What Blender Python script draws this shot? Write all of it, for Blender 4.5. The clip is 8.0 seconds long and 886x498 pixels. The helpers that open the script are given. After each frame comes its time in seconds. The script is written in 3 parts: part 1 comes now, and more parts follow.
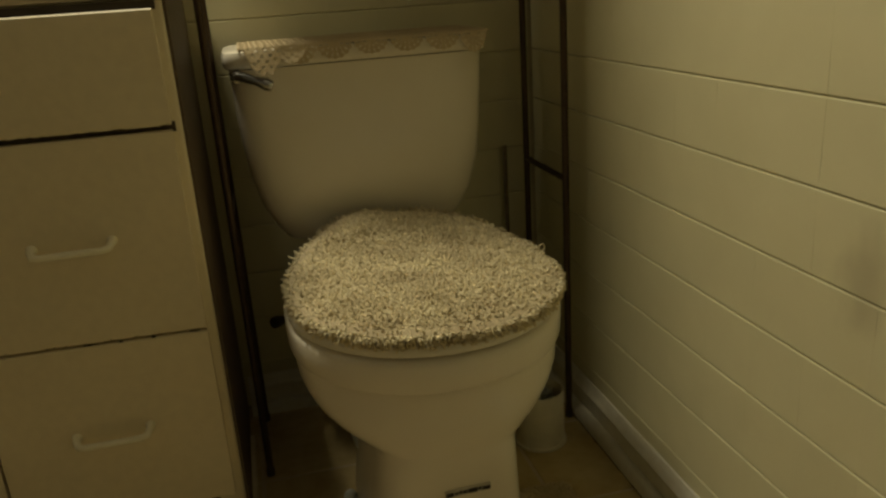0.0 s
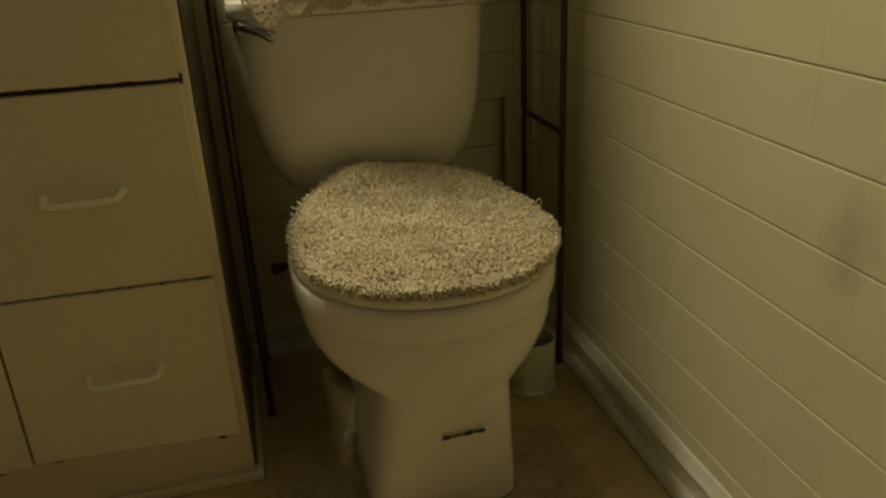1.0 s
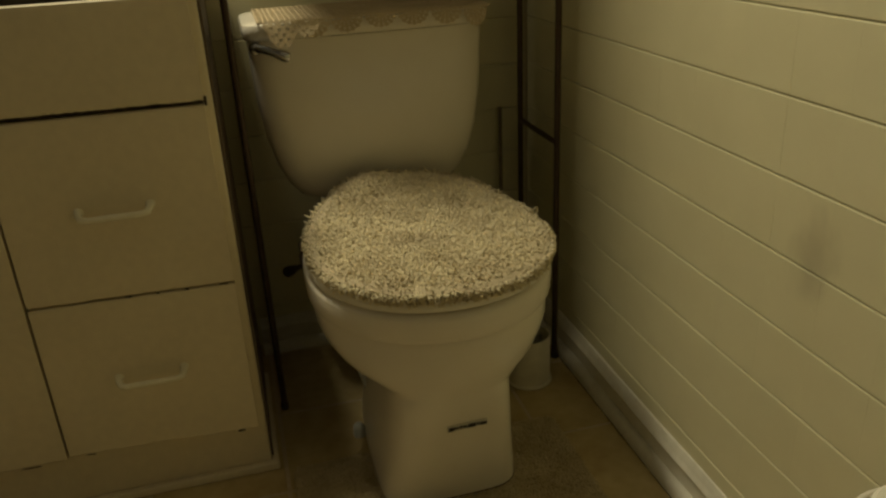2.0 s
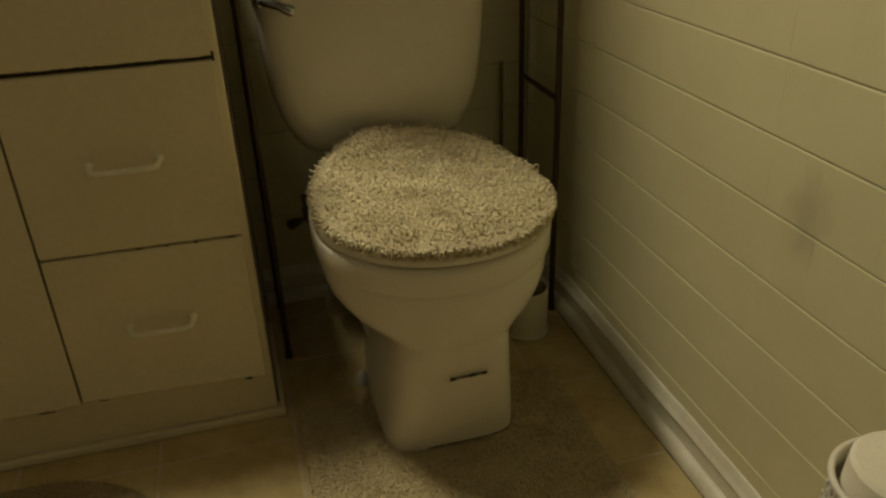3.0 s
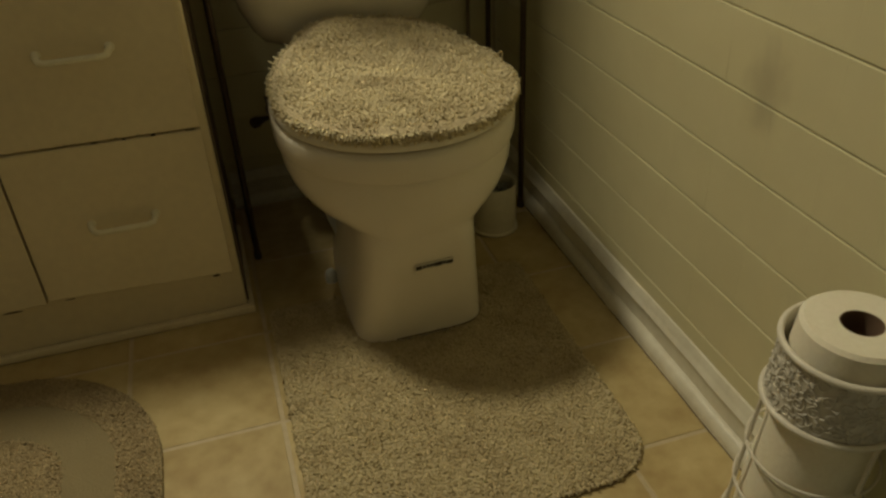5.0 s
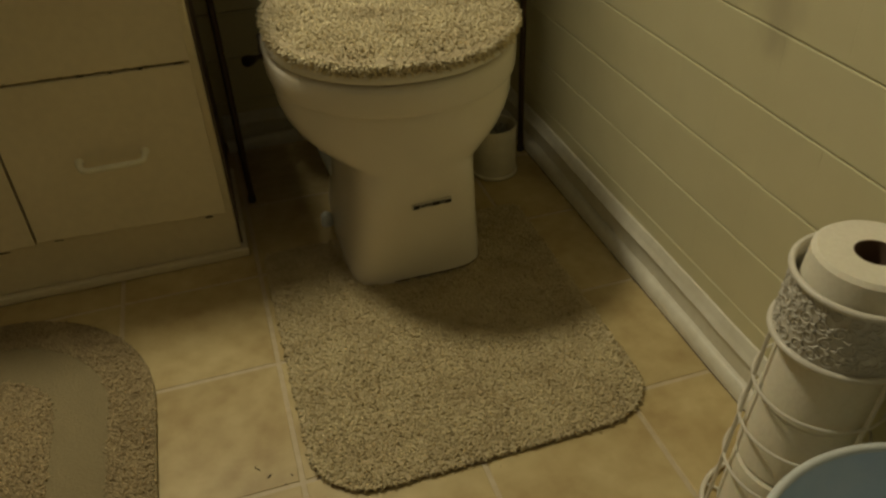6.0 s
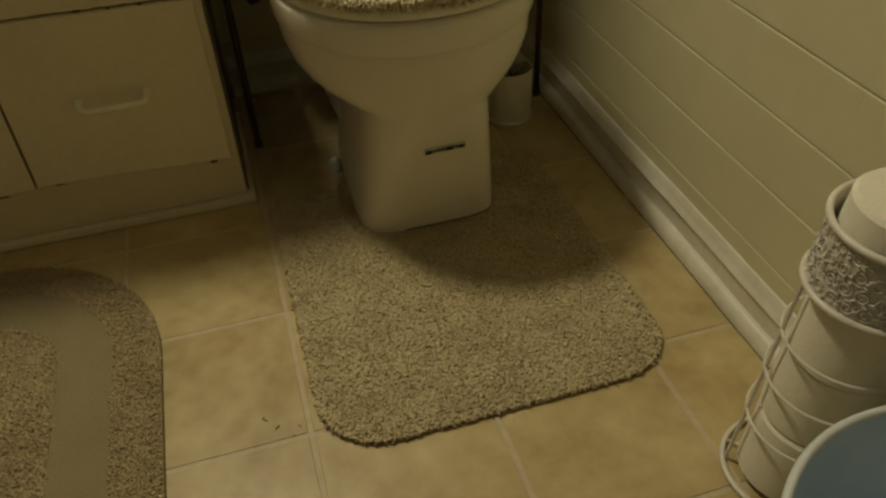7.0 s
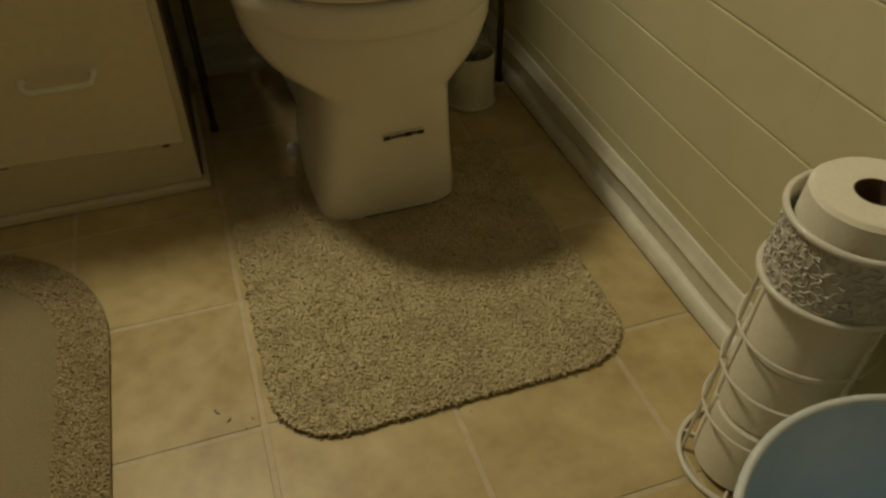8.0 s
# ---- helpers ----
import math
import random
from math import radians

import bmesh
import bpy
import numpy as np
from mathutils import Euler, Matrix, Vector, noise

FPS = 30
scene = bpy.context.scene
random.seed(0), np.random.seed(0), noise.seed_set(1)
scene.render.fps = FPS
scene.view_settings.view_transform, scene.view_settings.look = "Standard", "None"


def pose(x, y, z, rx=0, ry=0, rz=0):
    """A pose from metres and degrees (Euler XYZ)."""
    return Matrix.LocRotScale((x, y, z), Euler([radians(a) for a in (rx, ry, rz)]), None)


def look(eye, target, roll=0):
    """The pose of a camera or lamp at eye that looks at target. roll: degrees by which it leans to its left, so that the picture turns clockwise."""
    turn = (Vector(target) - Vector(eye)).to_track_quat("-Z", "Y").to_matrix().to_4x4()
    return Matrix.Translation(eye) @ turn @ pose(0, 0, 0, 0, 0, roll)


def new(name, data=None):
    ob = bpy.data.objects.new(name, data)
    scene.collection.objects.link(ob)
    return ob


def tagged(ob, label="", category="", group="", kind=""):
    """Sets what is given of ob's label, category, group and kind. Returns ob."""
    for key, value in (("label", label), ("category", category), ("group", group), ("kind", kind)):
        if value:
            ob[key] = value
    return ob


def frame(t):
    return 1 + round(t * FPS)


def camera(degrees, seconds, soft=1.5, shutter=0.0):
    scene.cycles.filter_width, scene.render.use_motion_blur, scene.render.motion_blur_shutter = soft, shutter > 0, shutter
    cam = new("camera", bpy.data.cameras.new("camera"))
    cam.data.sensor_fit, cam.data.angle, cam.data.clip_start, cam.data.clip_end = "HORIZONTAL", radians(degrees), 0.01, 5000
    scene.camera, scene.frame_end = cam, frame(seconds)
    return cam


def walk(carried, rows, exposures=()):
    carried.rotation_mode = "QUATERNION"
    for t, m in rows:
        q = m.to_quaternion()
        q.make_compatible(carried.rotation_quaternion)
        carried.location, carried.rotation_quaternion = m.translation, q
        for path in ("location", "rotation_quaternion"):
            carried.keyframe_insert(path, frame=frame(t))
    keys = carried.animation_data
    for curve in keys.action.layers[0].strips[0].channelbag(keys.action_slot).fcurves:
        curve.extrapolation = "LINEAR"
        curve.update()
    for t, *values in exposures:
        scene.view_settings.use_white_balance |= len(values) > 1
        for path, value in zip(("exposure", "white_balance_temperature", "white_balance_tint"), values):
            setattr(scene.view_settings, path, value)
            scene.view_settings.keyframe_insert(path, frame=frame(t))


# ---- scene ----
cam = camera(59.0, 8.0, soft=2.5)
PATH = [
    (0, (0.064, -0.771, 0.806), (0.496, 1.075, 0.169), -3.9),
    (0.5, (0.052, -0.778, 0.816), (0.478, 1.044, 0.11), -4.1),
    (1, (0.044, -0.793, 0.837), (0.482, 0.995, 0.056), -2.8),
    (1.5, (0.029, -0.825, 0.872), (0.476, 0.948, 0.063), -2.3),
    (1.7, (0.022, -0.842, 0.883), (0.471, 0.939, 0.092), -2.9),
    (3, (-0.007, -0.878, 0.918), (0.439, 0.839, -0.005), -2.3),
    (3.5, (-0.001, -0.883, 0.899), (0.412, 0.829, -0.048), -2.9),
    (4, (-0.006, -0.882, 0.892), (0.419, 0.806, -0.092), -2.8),
    (4.5, (0.006, -0.897, 0.887), (0.455, 0.758, -0.142), -3.2),
    (5, (0.011, -0.906, 0.868), (0.468, 0.705, -0.225), -2.8),
    (6.3, (0.01, -0.891, 0.817), (0.443, 0.651, -0.381), -2.9),
    (6.5, (0.014, -0.886, 0.813), (0.425, 0.65, -0.401), -3.3),
    (7, (0.014, -0.865, 0.797), (0.407, 0.622, -0.481), -3.0),
    (7.5, (0.024, -0.853, 0.785), (0.439, 0.595, -0.53), -2.0),
    (8, (0.032, -0.852, 0.788), (0.495, 0.587, -0.522), -0.9),
]
walk(cam, [(t, look(eye, target, roll)) for t, eye, target, roll in PATH])

# ---------------------------------------------------------------- light
world = bpy.data.worlds.new("world")
scene.world = world
world.use_nodes = True
world.node_tree.nodes["Background"].inputs[0].default_value = (0.5, 0.45, 0.35, 1)
world.node_tree.nodes["Background"].inputs[1].default_value = 0.0


def lamp(name, place, watts, colour, radius):
    data = bpy.data.lights.new(name, "POINT")
    data.energy, data.color, data.shadow_soft_size = watts, colour, radius
    ob = new(name, data)
    ob.location = place
    return ob


# one warm bulb above the vanity
lamp("vanity_bulb", (-0.28, 0.572, 2.08), 64.0, (1.0, 0.908, 0.645), 0.12)


# ---------------------------------------------------------------- materials
def material(name, colour, rough=0.5, metal=0.0, second=None, scale=6.0, grain=60.0, mix=0.5, bump=0.1, depth=0.002, random_tint=0.0, spec=0.5, island=False, sub=0.0, coat=0.0, rough_var=0.1):
    """A procedural surface with large stains, fine grain and relief."""
    m = bpy.data.materials.new(name)
    m.use_nodes = True
    n, l = m.node_tree.nodes, m.node_tree.links
    b = n["Principled BSDF"]
    b.inputs["Metallic"].default_value = metal
    b.inputs["Specular IOR Level"].default_value = spec
    b.inputs["Coat Weight"].default_value = coat
    if sub:
        b.inputs["Subsurface Weight"].default_value = sub
        b.inputs["Subsurface Radius"].default_value = (0.01, 0.006, 0.003)
    co = n.new("ShaderNodeTexCoord")
    big, fine = n.new("ShaderNodeTexNoise"), n.new("ShaderNodeTexNoise")
    big.inputs["Scale"].default_value, fine.inputs["Scale"].default_value = scale, grain
    big.inputs["Detail"].default_value, fine.inputs["Detail"].default_value = 5, 4
    geo = n.new("ShaderNodeNewGeometry")
    for t in (big, fine):
        l.new(geo.outputs["Position"], t.inputs["Vector"])
    second = second or [c * 0.82 for c in colour]
    ramp = n.new("ShaderNodeValToRGB")
    ramp.color_ramp.elements[0].position, ramp.color_ramp.elements[1].position = 0.32, 0.68
    ramp.color_ramp.elements[0].color, ramp.color_ramp.elements[1].color = (*second, 1), (*colour, 1)
    add = n.new("ShaderNodeMix")
    add.data_type = "FLOAT"
    add.inputs[0].default_value = 1 - mix
    l.new(big.outputs["Fac"], add.inputs[2])
    l.new(fine.outputs["Fac"], add.inputs[3])
    l.new(add.outputs[0], ramp.inputs["Fac"])
    out = ramp.outputs["Color"]
    if random_tint:
        tint = n.new("ShaderNodeHueSaturation")
        shift = n.new("ShaderNodeMapRange")
        shift.inputs["To Min"].default_value, shift.inputs["To Max"].default_value = 1 - random_tint, 1 + random_tint
        if island:
            l.new(geo.outputs["Random Per Island"], shift.inputs["Value"])
        else:
            info = n.new("ShaderNodeObjectInfo")
            l.new(info.outputs["Random"], shift.inputs["Value"])
        l.new(shift.outputs[0], tint.inputs["Value"])
        l.new(out, tint.inputs["Color"])
        out = tint.outputs["Color"]
    l.new(out, b.inputs["Base Color"])
    rr = n.new("ShaderNodeMapRange")
    rr.inputs["To Min"].default_value, rr.inputs["To Max"].default_value = max(0.02, rough - rough_var), min(1, rough + rough_var)
    l.new(big.outputs["Fac"], rr.inputs["Value"])
    l.new(rr.outputs[0], b.inputs["Roughness"])
    if bump:
        bn = n.new("ShaderNodeBump")
        bn.inputs["Strength"].default_value, bn.inputs["Distance"].default_value = bump, depth
        l.new(fine.outputs["Fac"], bn.inputs["Height"])
        l.new(bn.outputs["Normal"], b.inputs["Normal"])
    return m


M = dict(
    wall_tile=material("wall_tile", (0.70, 0.655, 0.415), 0.34, second=(0.63, 0.585, 0.36), scale=2.5, grain=14, mix=0.6, bump=0.12, depth=0.003, random_tint=0.010),
    grout=material("grout", (0.52, 0.47, 0.32), 0.9, scale=6, grain=90, bump=0.4),
    # out-of-view walls and ceiling, toned dark to hold down bounce light
    plaster=material("plaster", (0.26, 0.24, 0.20), 0.8, scale=3, grain=120, bump=0.2),
    ceiling=material("ceiling_paint", (0.20, 0.195, 0.18), 0.9, scale=2, grain=150, bump=0.3),
    floor_tile=material("floor_tile", (0.585, 0.48, 0.238), 0.40, second=(0.375, 0.27, 0.112), scale=9, grain=34, mix=0.62, bump=0.2, depth=0.002, random_tint=0.05),
    floor_grout=material("floor_grout", (0.60, 0.51, 0.34), 0.55, second=(0.46, 0.37, 0.22), scale=9, grain=70, bump=0.2),
    white_trim=material("white_trim", (0.79, 0.76, 0.63), 0.38, second=(0.62, 0.58, 0.45), scale=9, grain=60, mix=0.6, bump=0.2, depth=0.002),
    porcelain=material("porcelain", (0.82, 0.77, 0.64), 0.16, second=(0.79, 0.73, 0.60), scale=3, grain=20, bump=0.02, rough_var=0.04),
    seat_plastic=material("seat_plastic", (0.82, 0.78, 0.66), 0.28, second=(0.77, 0.72, 0.59), scale=5, grain=40, bump=0.03),
    pale_cap_lit_trap=material("pale_cap_lit_trap", (0.72, 0.76, 0.74), 0.3, scale=8, grain=40, bump=0.05),
    cabinet=material("cabinet_paint", (0.80, 0.71, 0.49), 0.5, second=(0.70, 0.615, 0.425), scale=5, grain=70, mix=0.6, bump=0.15, depth=0.001),
    # near-black for painted shade in the cabinet gaps and for paint chips
    cabinet_dark=material("gap_shade_and_chip", (0.06, 0.045, 0.03), 0.8, bump=0.1),
    counter=material("counter_laminate", (0.55, 0.48, 0.34), 0.35, scale=5, grain=90, bump=0.02),
    handle=material("handle_white", (0.96, 0.91, 0.69), 0.2, bump=0.02),
    chrome=material("chrome", (0.42, 0.42, 0.41), 0.12, 1.0, scale=9, grain=80, bump=0.02, rough_var=0.05),
    bronze=material("bronze_tube", (0.10, 0.065, 0.04), 0.42, 0.55, second=(0.06, 0.04, 0.025), scale=12, grain=90, bump=0.1),
    shag=material("shag_yarn", (0.86, 0.77, 0.51), 0.95, second=(0.54, 0.45, 0.28), scale=16, grain=150, mix=0.62, bump=0, random_tint=0.13, spec=0.1, island=True),
    rug_shag=material("rug_yarn", (0.52, 0.415, 0.235), 0.95, second=(0.36, 0.28, 0.16), scale=26, grain=160, mix=0.5, bump=0, random_tint=0.06, spec=0.1, island=True),
    mat_shag=material("mat_yarn", (0.66, 0.57, 0.345), 0.95, second=(0.46, 0.37, 0.21), scale=17, grain=90, mix=0.6, bump=0, random_tint=0.06, spec=0.1, island=True),
    backing=material("woven_backing", (0.60, 0.515, 0.33), 0.95, second=(0.46, 0.37, 0.235), scale=20, grain=300, bump=0.6, depth=0.003, spec=0.1),
    plush=material("flat_plush", (0.300, 0.246, 0.136), 0.95, second=(0.25, 0.20, 0.108), scale=12, grain=350, bump=0.7, depth=0.003, spec=0.1),
    rod_wood=material("dark_wood", (0.26, 0.20, 0.12), 0.6, second=(0.11, 0.08, 0.05), scale=14, grain=120, bump=0.1),
    seam_dark=material("seam_dark", (0.10, 0.07, 0.045), 0.9, scale=20, grain=120, bump=0.2),
    side_shade=material("shaded_side", (0.13, 0.095, 0.06), 0.55, second=(0.08, 0.055, 0.035), scale=6, grain=60, bump=0.1),
    fray=material("frayed_edge", (0.26, 0.20, 0.13), 0.95, second=(0.14, 0.10, 0.06), scale=30, grain=200, bump=0.2, spec=0.1),
    rubber=material("dark_edge", (0.07, 0.055, 0.04), 0.9, bump=0.1),
    lace=material("cotton_lace", (0.66, 0.55, 0.35), 0.9, second=(0.45, 0.36, 0.22), scale=18, grain=400, bump=0.6, depth=0.002, spec=0.15),
    sticker=material("sticker_film", (0.66, 0.62, 0.50), 0.5, bump=0.02),
    ink=material("sticker_ink", (0.015, 0.013, 0.012), 0.5, bump=0.02),
    paper=material("tissue_paper", (0.84, 0.79, 0.65), 0.95, second=(0.76, 0.71, 0.56), scale=14, grain=200, bump=0.22, depth=0.002, spec=0.1, sub=0.1),
    card=material("core_card", (0.16, 0.10, 0.06), 0.9, bump=0.1),
    wire=material("white_wire", (0.78, 0.73, 0.61), 0.35, bump=0.03),
    filigree=material("filigree_paint", (0.68, 0.64, 0.54), 0.45, 0.0, scale=20, grain=120, bump=0.1),
    bin_blue=material("bin_blue", (0.66, 0.73, 0.77), 0.30, second=(0.40, 0.54, 0.68), scale=9, grain=22, mix=0.75, bump=0.35, depth=0.004),
    bin_white=material("bin_rim", (0.72, 0.75, 0.72), 0.35, bump=0.05),
    cup=material("cup_plastic", (0.72, 0.67, 0.50), 0.35, scale=8, grain=50, bump=0.03),
    bristle=material("bristle", (0.42, 0.42, 0.36), 0.7, second=(0.22, 0.22, 0.18), scale=30, grain=200, bump=0.3, random_tint=0.3, island=True),
    brass=material("aged_brass", (0.12, 0.09, 0.06), 0.4, 0.8, bump=0.1),
    lint=material("lint", (0.05, 0.035, 0.025), 0.9, bump=0),
)


def stain(mat, centre, size, colour, amount):
    """A soft smudge of its own shape on a surface."""
    n, l = mat.node_tree.nodes, mat.node_tree.links
    base = n["Principled BSDF"].inputs["Base Color"]
    old = base.links[0].from_socket
    geo, mapping = n.new("ShaderNodeNewGeometry"), n.new("ShaderNodeMapping")
    mapping.vector_type = "POINT"
    mapping.inputs["Scale"].default_value = [1 / s for s in size]
    mapping.inputs["Location"].default_value = [-c / s for c, s in zip(centre, size)]
    wave, length, fade, mix = n.new("ShaderNodeTexNoise"), n.new("ShaderNodeVectorMath"), n.new("ShaderNodeMapRange"), n.new("ShaderNodeMix")
    wave.inputs["Scale"].default_value = 1.3
    add = n.new("ShaderNodeVectorMath")
    add.operation, length.operation = "ADD", "LENGTH"
    l.new(geo.outputs["Position"], mapping.inputs["Vector"])
    l.new(mapping.outputs[0], wave.inputs["Vector"])
    l.new(mapping.outputs[0], add.inputs[0])
    shift = n.new("ShaderNodeVectorMath")
    shift.operation = "SUBTRACT"
    shift.inputs[1].default_value = (0.5, 0.5, 0.5)
    l.new(wave.outputs["Color"], shift.inputs[0])
    l.new(shift.outputs[0], add.inputs[1])
    l.new(add.outputs[0], length.inputs[0])
    fade.interpolation_type = "SMOOTHSTEP"
    fade.inputs["From Min"].default_value, fade.inputs["From Max"].default_value = 1.0, 0.1
    fade.inputs["To Min"].default_value, fade.inputs["To Max"].default_value = 0.0, amount
    l.new(length.outputs["Value"], fade.inputs["Value"])
    mix.data_type = "RGBA"
    l.new(fade.outputs[0], mix.inputs[0])
    l.new(old, mix.inputs[6])
    mix.inputs[7].default_value = (*colour, 1)
    l.new(mix.outputs[2], base)


stain(M["wall_tile"], (0.62, -0.18, 0.505), (0.06, 0.050, 0.075), (0.30, 0.26, 0.17), 0.45)


# ---------------------------------------------------------------- mesh helpers
def finish(name, bm, mat, smooth=True, angle=40):
    bmesh.ops.recalc_face_normals(bm, faces=bm.faces)
    me = bpy.data.meshes.new(name)
    bm.to_mesh(me)
    bm.free()
    me.materials.append(M[mat])
    if smooth:
        me.polygons.foreach_set("use_smooth", [True] * len(me.polygons))
        me.set_sharp_from_angle(angle=radians(angle))
    return me


def part(name, bm, mat, parent=None, label="", smooth=True, angle=40):
    ob = new(name, finish(name, bm, mat, smooth, angle))
    if parent is not None:
        ob.parent = parent
        ob.matrix_parent_inverse = parent.matrix_basis.inverted()
    if label:
        ob["label"] = label
    return ob


def thing(name, place, label, category, group="", kind=""):
    ob = new(name)
    ob.location = place
    ob.empty_display_size = 0.05
    bpy.context.view_layer.update()
    return tagged(ob, label, category, group, kind)


def box(lo, hi, bevel=0.0, segments=2, bm=None):
    b = bmesh.new()
    bmesh.ops.create_cube(b, size=1)
    for v in b.verts:
        v.co = Vector([lo[i] + (v.co[i] + 0.5) * (hi[i] - lo[i]) for i in range(3)])
    if bevel:
        bmesh.ops.bevel(b, geom=b.edges[:], offset=bevel, segments=segments, profile=0.5, affect="EDGES")
    return join(bm, b)


def join(bm, other):
    if bm is None:
        return other
    me = bpy.data.meshes.new("tmp")
    other.to_mesh(me)
    other.free()
    bm.from_mesh(me)
    bpy.data.meshes.remove(me)
    return bm


def tube(points, radius, sides=10, closed=False, bm=None, taper=None):
    """A round bar through the points."""
    bm = bm or bmesh.new()
    pts = [Vector(p) for p in points]
    n = len(pts)
    rings = []
    up = None
    for i, p in enumerate(pts):
        a = pts[(i - 1) % n] if closed or i else p
        c = pts[(i + 1) % n] if closed or i < n - 1 else p
        d = (c - a).normalized()
        if up is None:
            up = d.orthogonal().normalized()
        up = (up - d * up.dot(d)).normalized()
        side = d.cross(up)
        r = radius * (taper[i] if taper else 1)
        rings.append([bm.verts.new(p + r * (math.cos(k * math.tau / sides) * up + math.sin(k * math.tau / sides) * side)) for k in range(sides)])
    for i in range(n if closed else n - 1):
        a, b = rings[i], rings[(i + 1) % n]
        for k in range(sides):
            bm.faces.new((a[k], a[(k + 1) % sides], b[(k + 1) % sides], b[k]))
    if not closed:
        bm.faces.new(rings[0][::-1])
        bm.faces.new(rings[-1])
    return bm


def circle(cx, cy, z, r, n=48):
    return [(cx + r * math.cos(i * math.tau / n), cy + r * math.sin(i * math.tau / n), z) for i in range(n)]


def lathe(profile, cx, cy, n=48, closed=False, bm=None):
    """Turns a profile of (radius, z) round an upright axis."""
    bm = bm or bmesh.new()
    rings = [[bm.verts.new((cx + r * math.cos(k * math.tau / n), cy + r * math.sin(k * math.tau / n), z)) for k in range(n)] for r, z in profile]
    pairs = list(zip(rings, rings[1:])) + ([(rings[-1], rings[0])] if closed else [])
    for a, b in pairs:
        for k in range(n):
            bm.faces.new((a[k], a[(k + 1) % n], b[(k + 1) % n], b[k]))
    return bm


def loft(sections, cap=True, bm=None):
    """Skins rings of points of equal count."""
    bm = bm or bmesh.new()
    rings = [[bm.verts.new(p) for p in s] for s in sections]
    n = len(rings[0])
    for a, b in zip(rings, rings[1:]):
        for k in range(n):
            bm.faces.new((a[k], a[(k + 1) % n], b[(k + 1) % n], b[k]))
    if cap:
        bm.faces.new(rings[0][::-1])
        bm.faces.new(rings[-1])
    return bm


def power(v, e):
    return math.copysign(abs(v) ** e, v)


def egg(cx, half, front, back, z, n=64, corner=2.0, middle=None, corner_back=None, tip=0.0):
    """An oval ring: half-width, front and back y; corner 2 is round, more is squarer."""
    middle = middle if middle is not None else (front + back) / 2
    out = []
    for k in range(n):
        a = k * math.tau / n
        c, s = math.cos(a), math.sin(a)
        e = 2 / (corner if s < 0 else (corner_back or corner))
        reach = (middle - front) if s < 0 else (back - middle)
        y = middle + reach * power(s, e)
        out.append((cx + half * power(c, e), y, z + tip * max(0.0, (y - middle) / (back - middle))))
    return out


def mesh_from(name, verts, faces, mat, parent=None, smooth=True):
    me = bpy.data.meshes.new(name)
    me.from_pydata(verts, [], faces)
    me.materials.append(M[mat])
    if smooth:
        me.polygons.foreach_set("use_smooth", [True] * len(me.polygons))
    ob = new(name, me)
    if parent is not None:
        ob.parent = parent
        ob.matrix_parent_inverse = parent.matrix_basis.inverted()
    return ob


def tufts(name, roots, normals, length, thick, parent, mat, lean=0.5, seed=1):
    """Yarn tufts: bent, tapered three-sided strands, one at each root."""
    rng = np.random.default_rng(seed)
    n = len(roots)
    roots, normals = np.asarray(roots, float), np.asarray(normals, float)
    off = rng.normal(size=(n, 3)) * lean
    way = normals + off
    way /= np.linalg.norm(way, axis=1)[:, None]
    bend = rng.normal(size=(n, 3)) * lean * 0.9
    size = length * rng.uniform(0.7, 1.25, (n, 1))
    side = np.cross(way, rng.normal(size=(n, 3)))
    side /= np.linalg.norm(side, axis=1)[:, None]
    other = np.cross(way, side)
    rings = []
    for u, w in ((0.0, 0.8), (0.55, 1.0), (1.0, 0.55)):
        centre = roots + way * size * u + bend * size * u * u * 0.5
        for k in range(3):
            a = k * math.tau / 3
            rings.append(centre + thick * w * (math.cos(a) * side + math.sin(a) * other))
    verts = np.stack(rings, 1).reshape(-1, 3)
    pattern = []
    for s in (0, 3):
        for k in range(3):
            pattern.append((s + k, s + (k + 1) % 3, s + 3 + (k + 1) % 3, s + 3 + k))
    quads = (np.arange(n)[:, None, None] * 9 + np.array(pattern)[None]).reshape(-1, 4)
    tips = np.arange(n)[:, None] * 9 + np.array([6, 7, 8])[None]
    me = bpy.data.meshes.new(name)
    loops = np.concatenate([quads.ravel(), tips.ravel()])
    starts = np.concatenate([np.arange(len(quads)) * 4, len(quads) * 4 + np.arange(n) * 3])
    me.vertices.add(len(verts))
    me.vertices.foreach_set("co", verts.ravel())
    me.loops.add(len(loops))
    me.loops.foreach_set("vertex_index", loops.astype(np.int32))
    me.polygons.add(len(starts))
    me.polygons.foreach_set("loop_start", starts.astype(np.int32))
    me.update(calc_edges=True)
    me.validate()
    me.polygons.foreach_set("use_smooth", [True] * len(me.polygons))
    me.materials.append(M[mat])
    ob = new(name, me)
    ob.parent = parent
    ob.matrix_parent_inverse = parent.matrix_basis.inverted()
    return tagged(ob, kind="stuff")


# ---------------------------------------------------------------- the room
RIGHT, BACK, LEFT, FRONT, TOP = 0.62, 0.72, -1.75, -2.2, 2.42
G = 0.229  # floor tile
T = 0.0950  # wall tile
Z0 = 0.1075

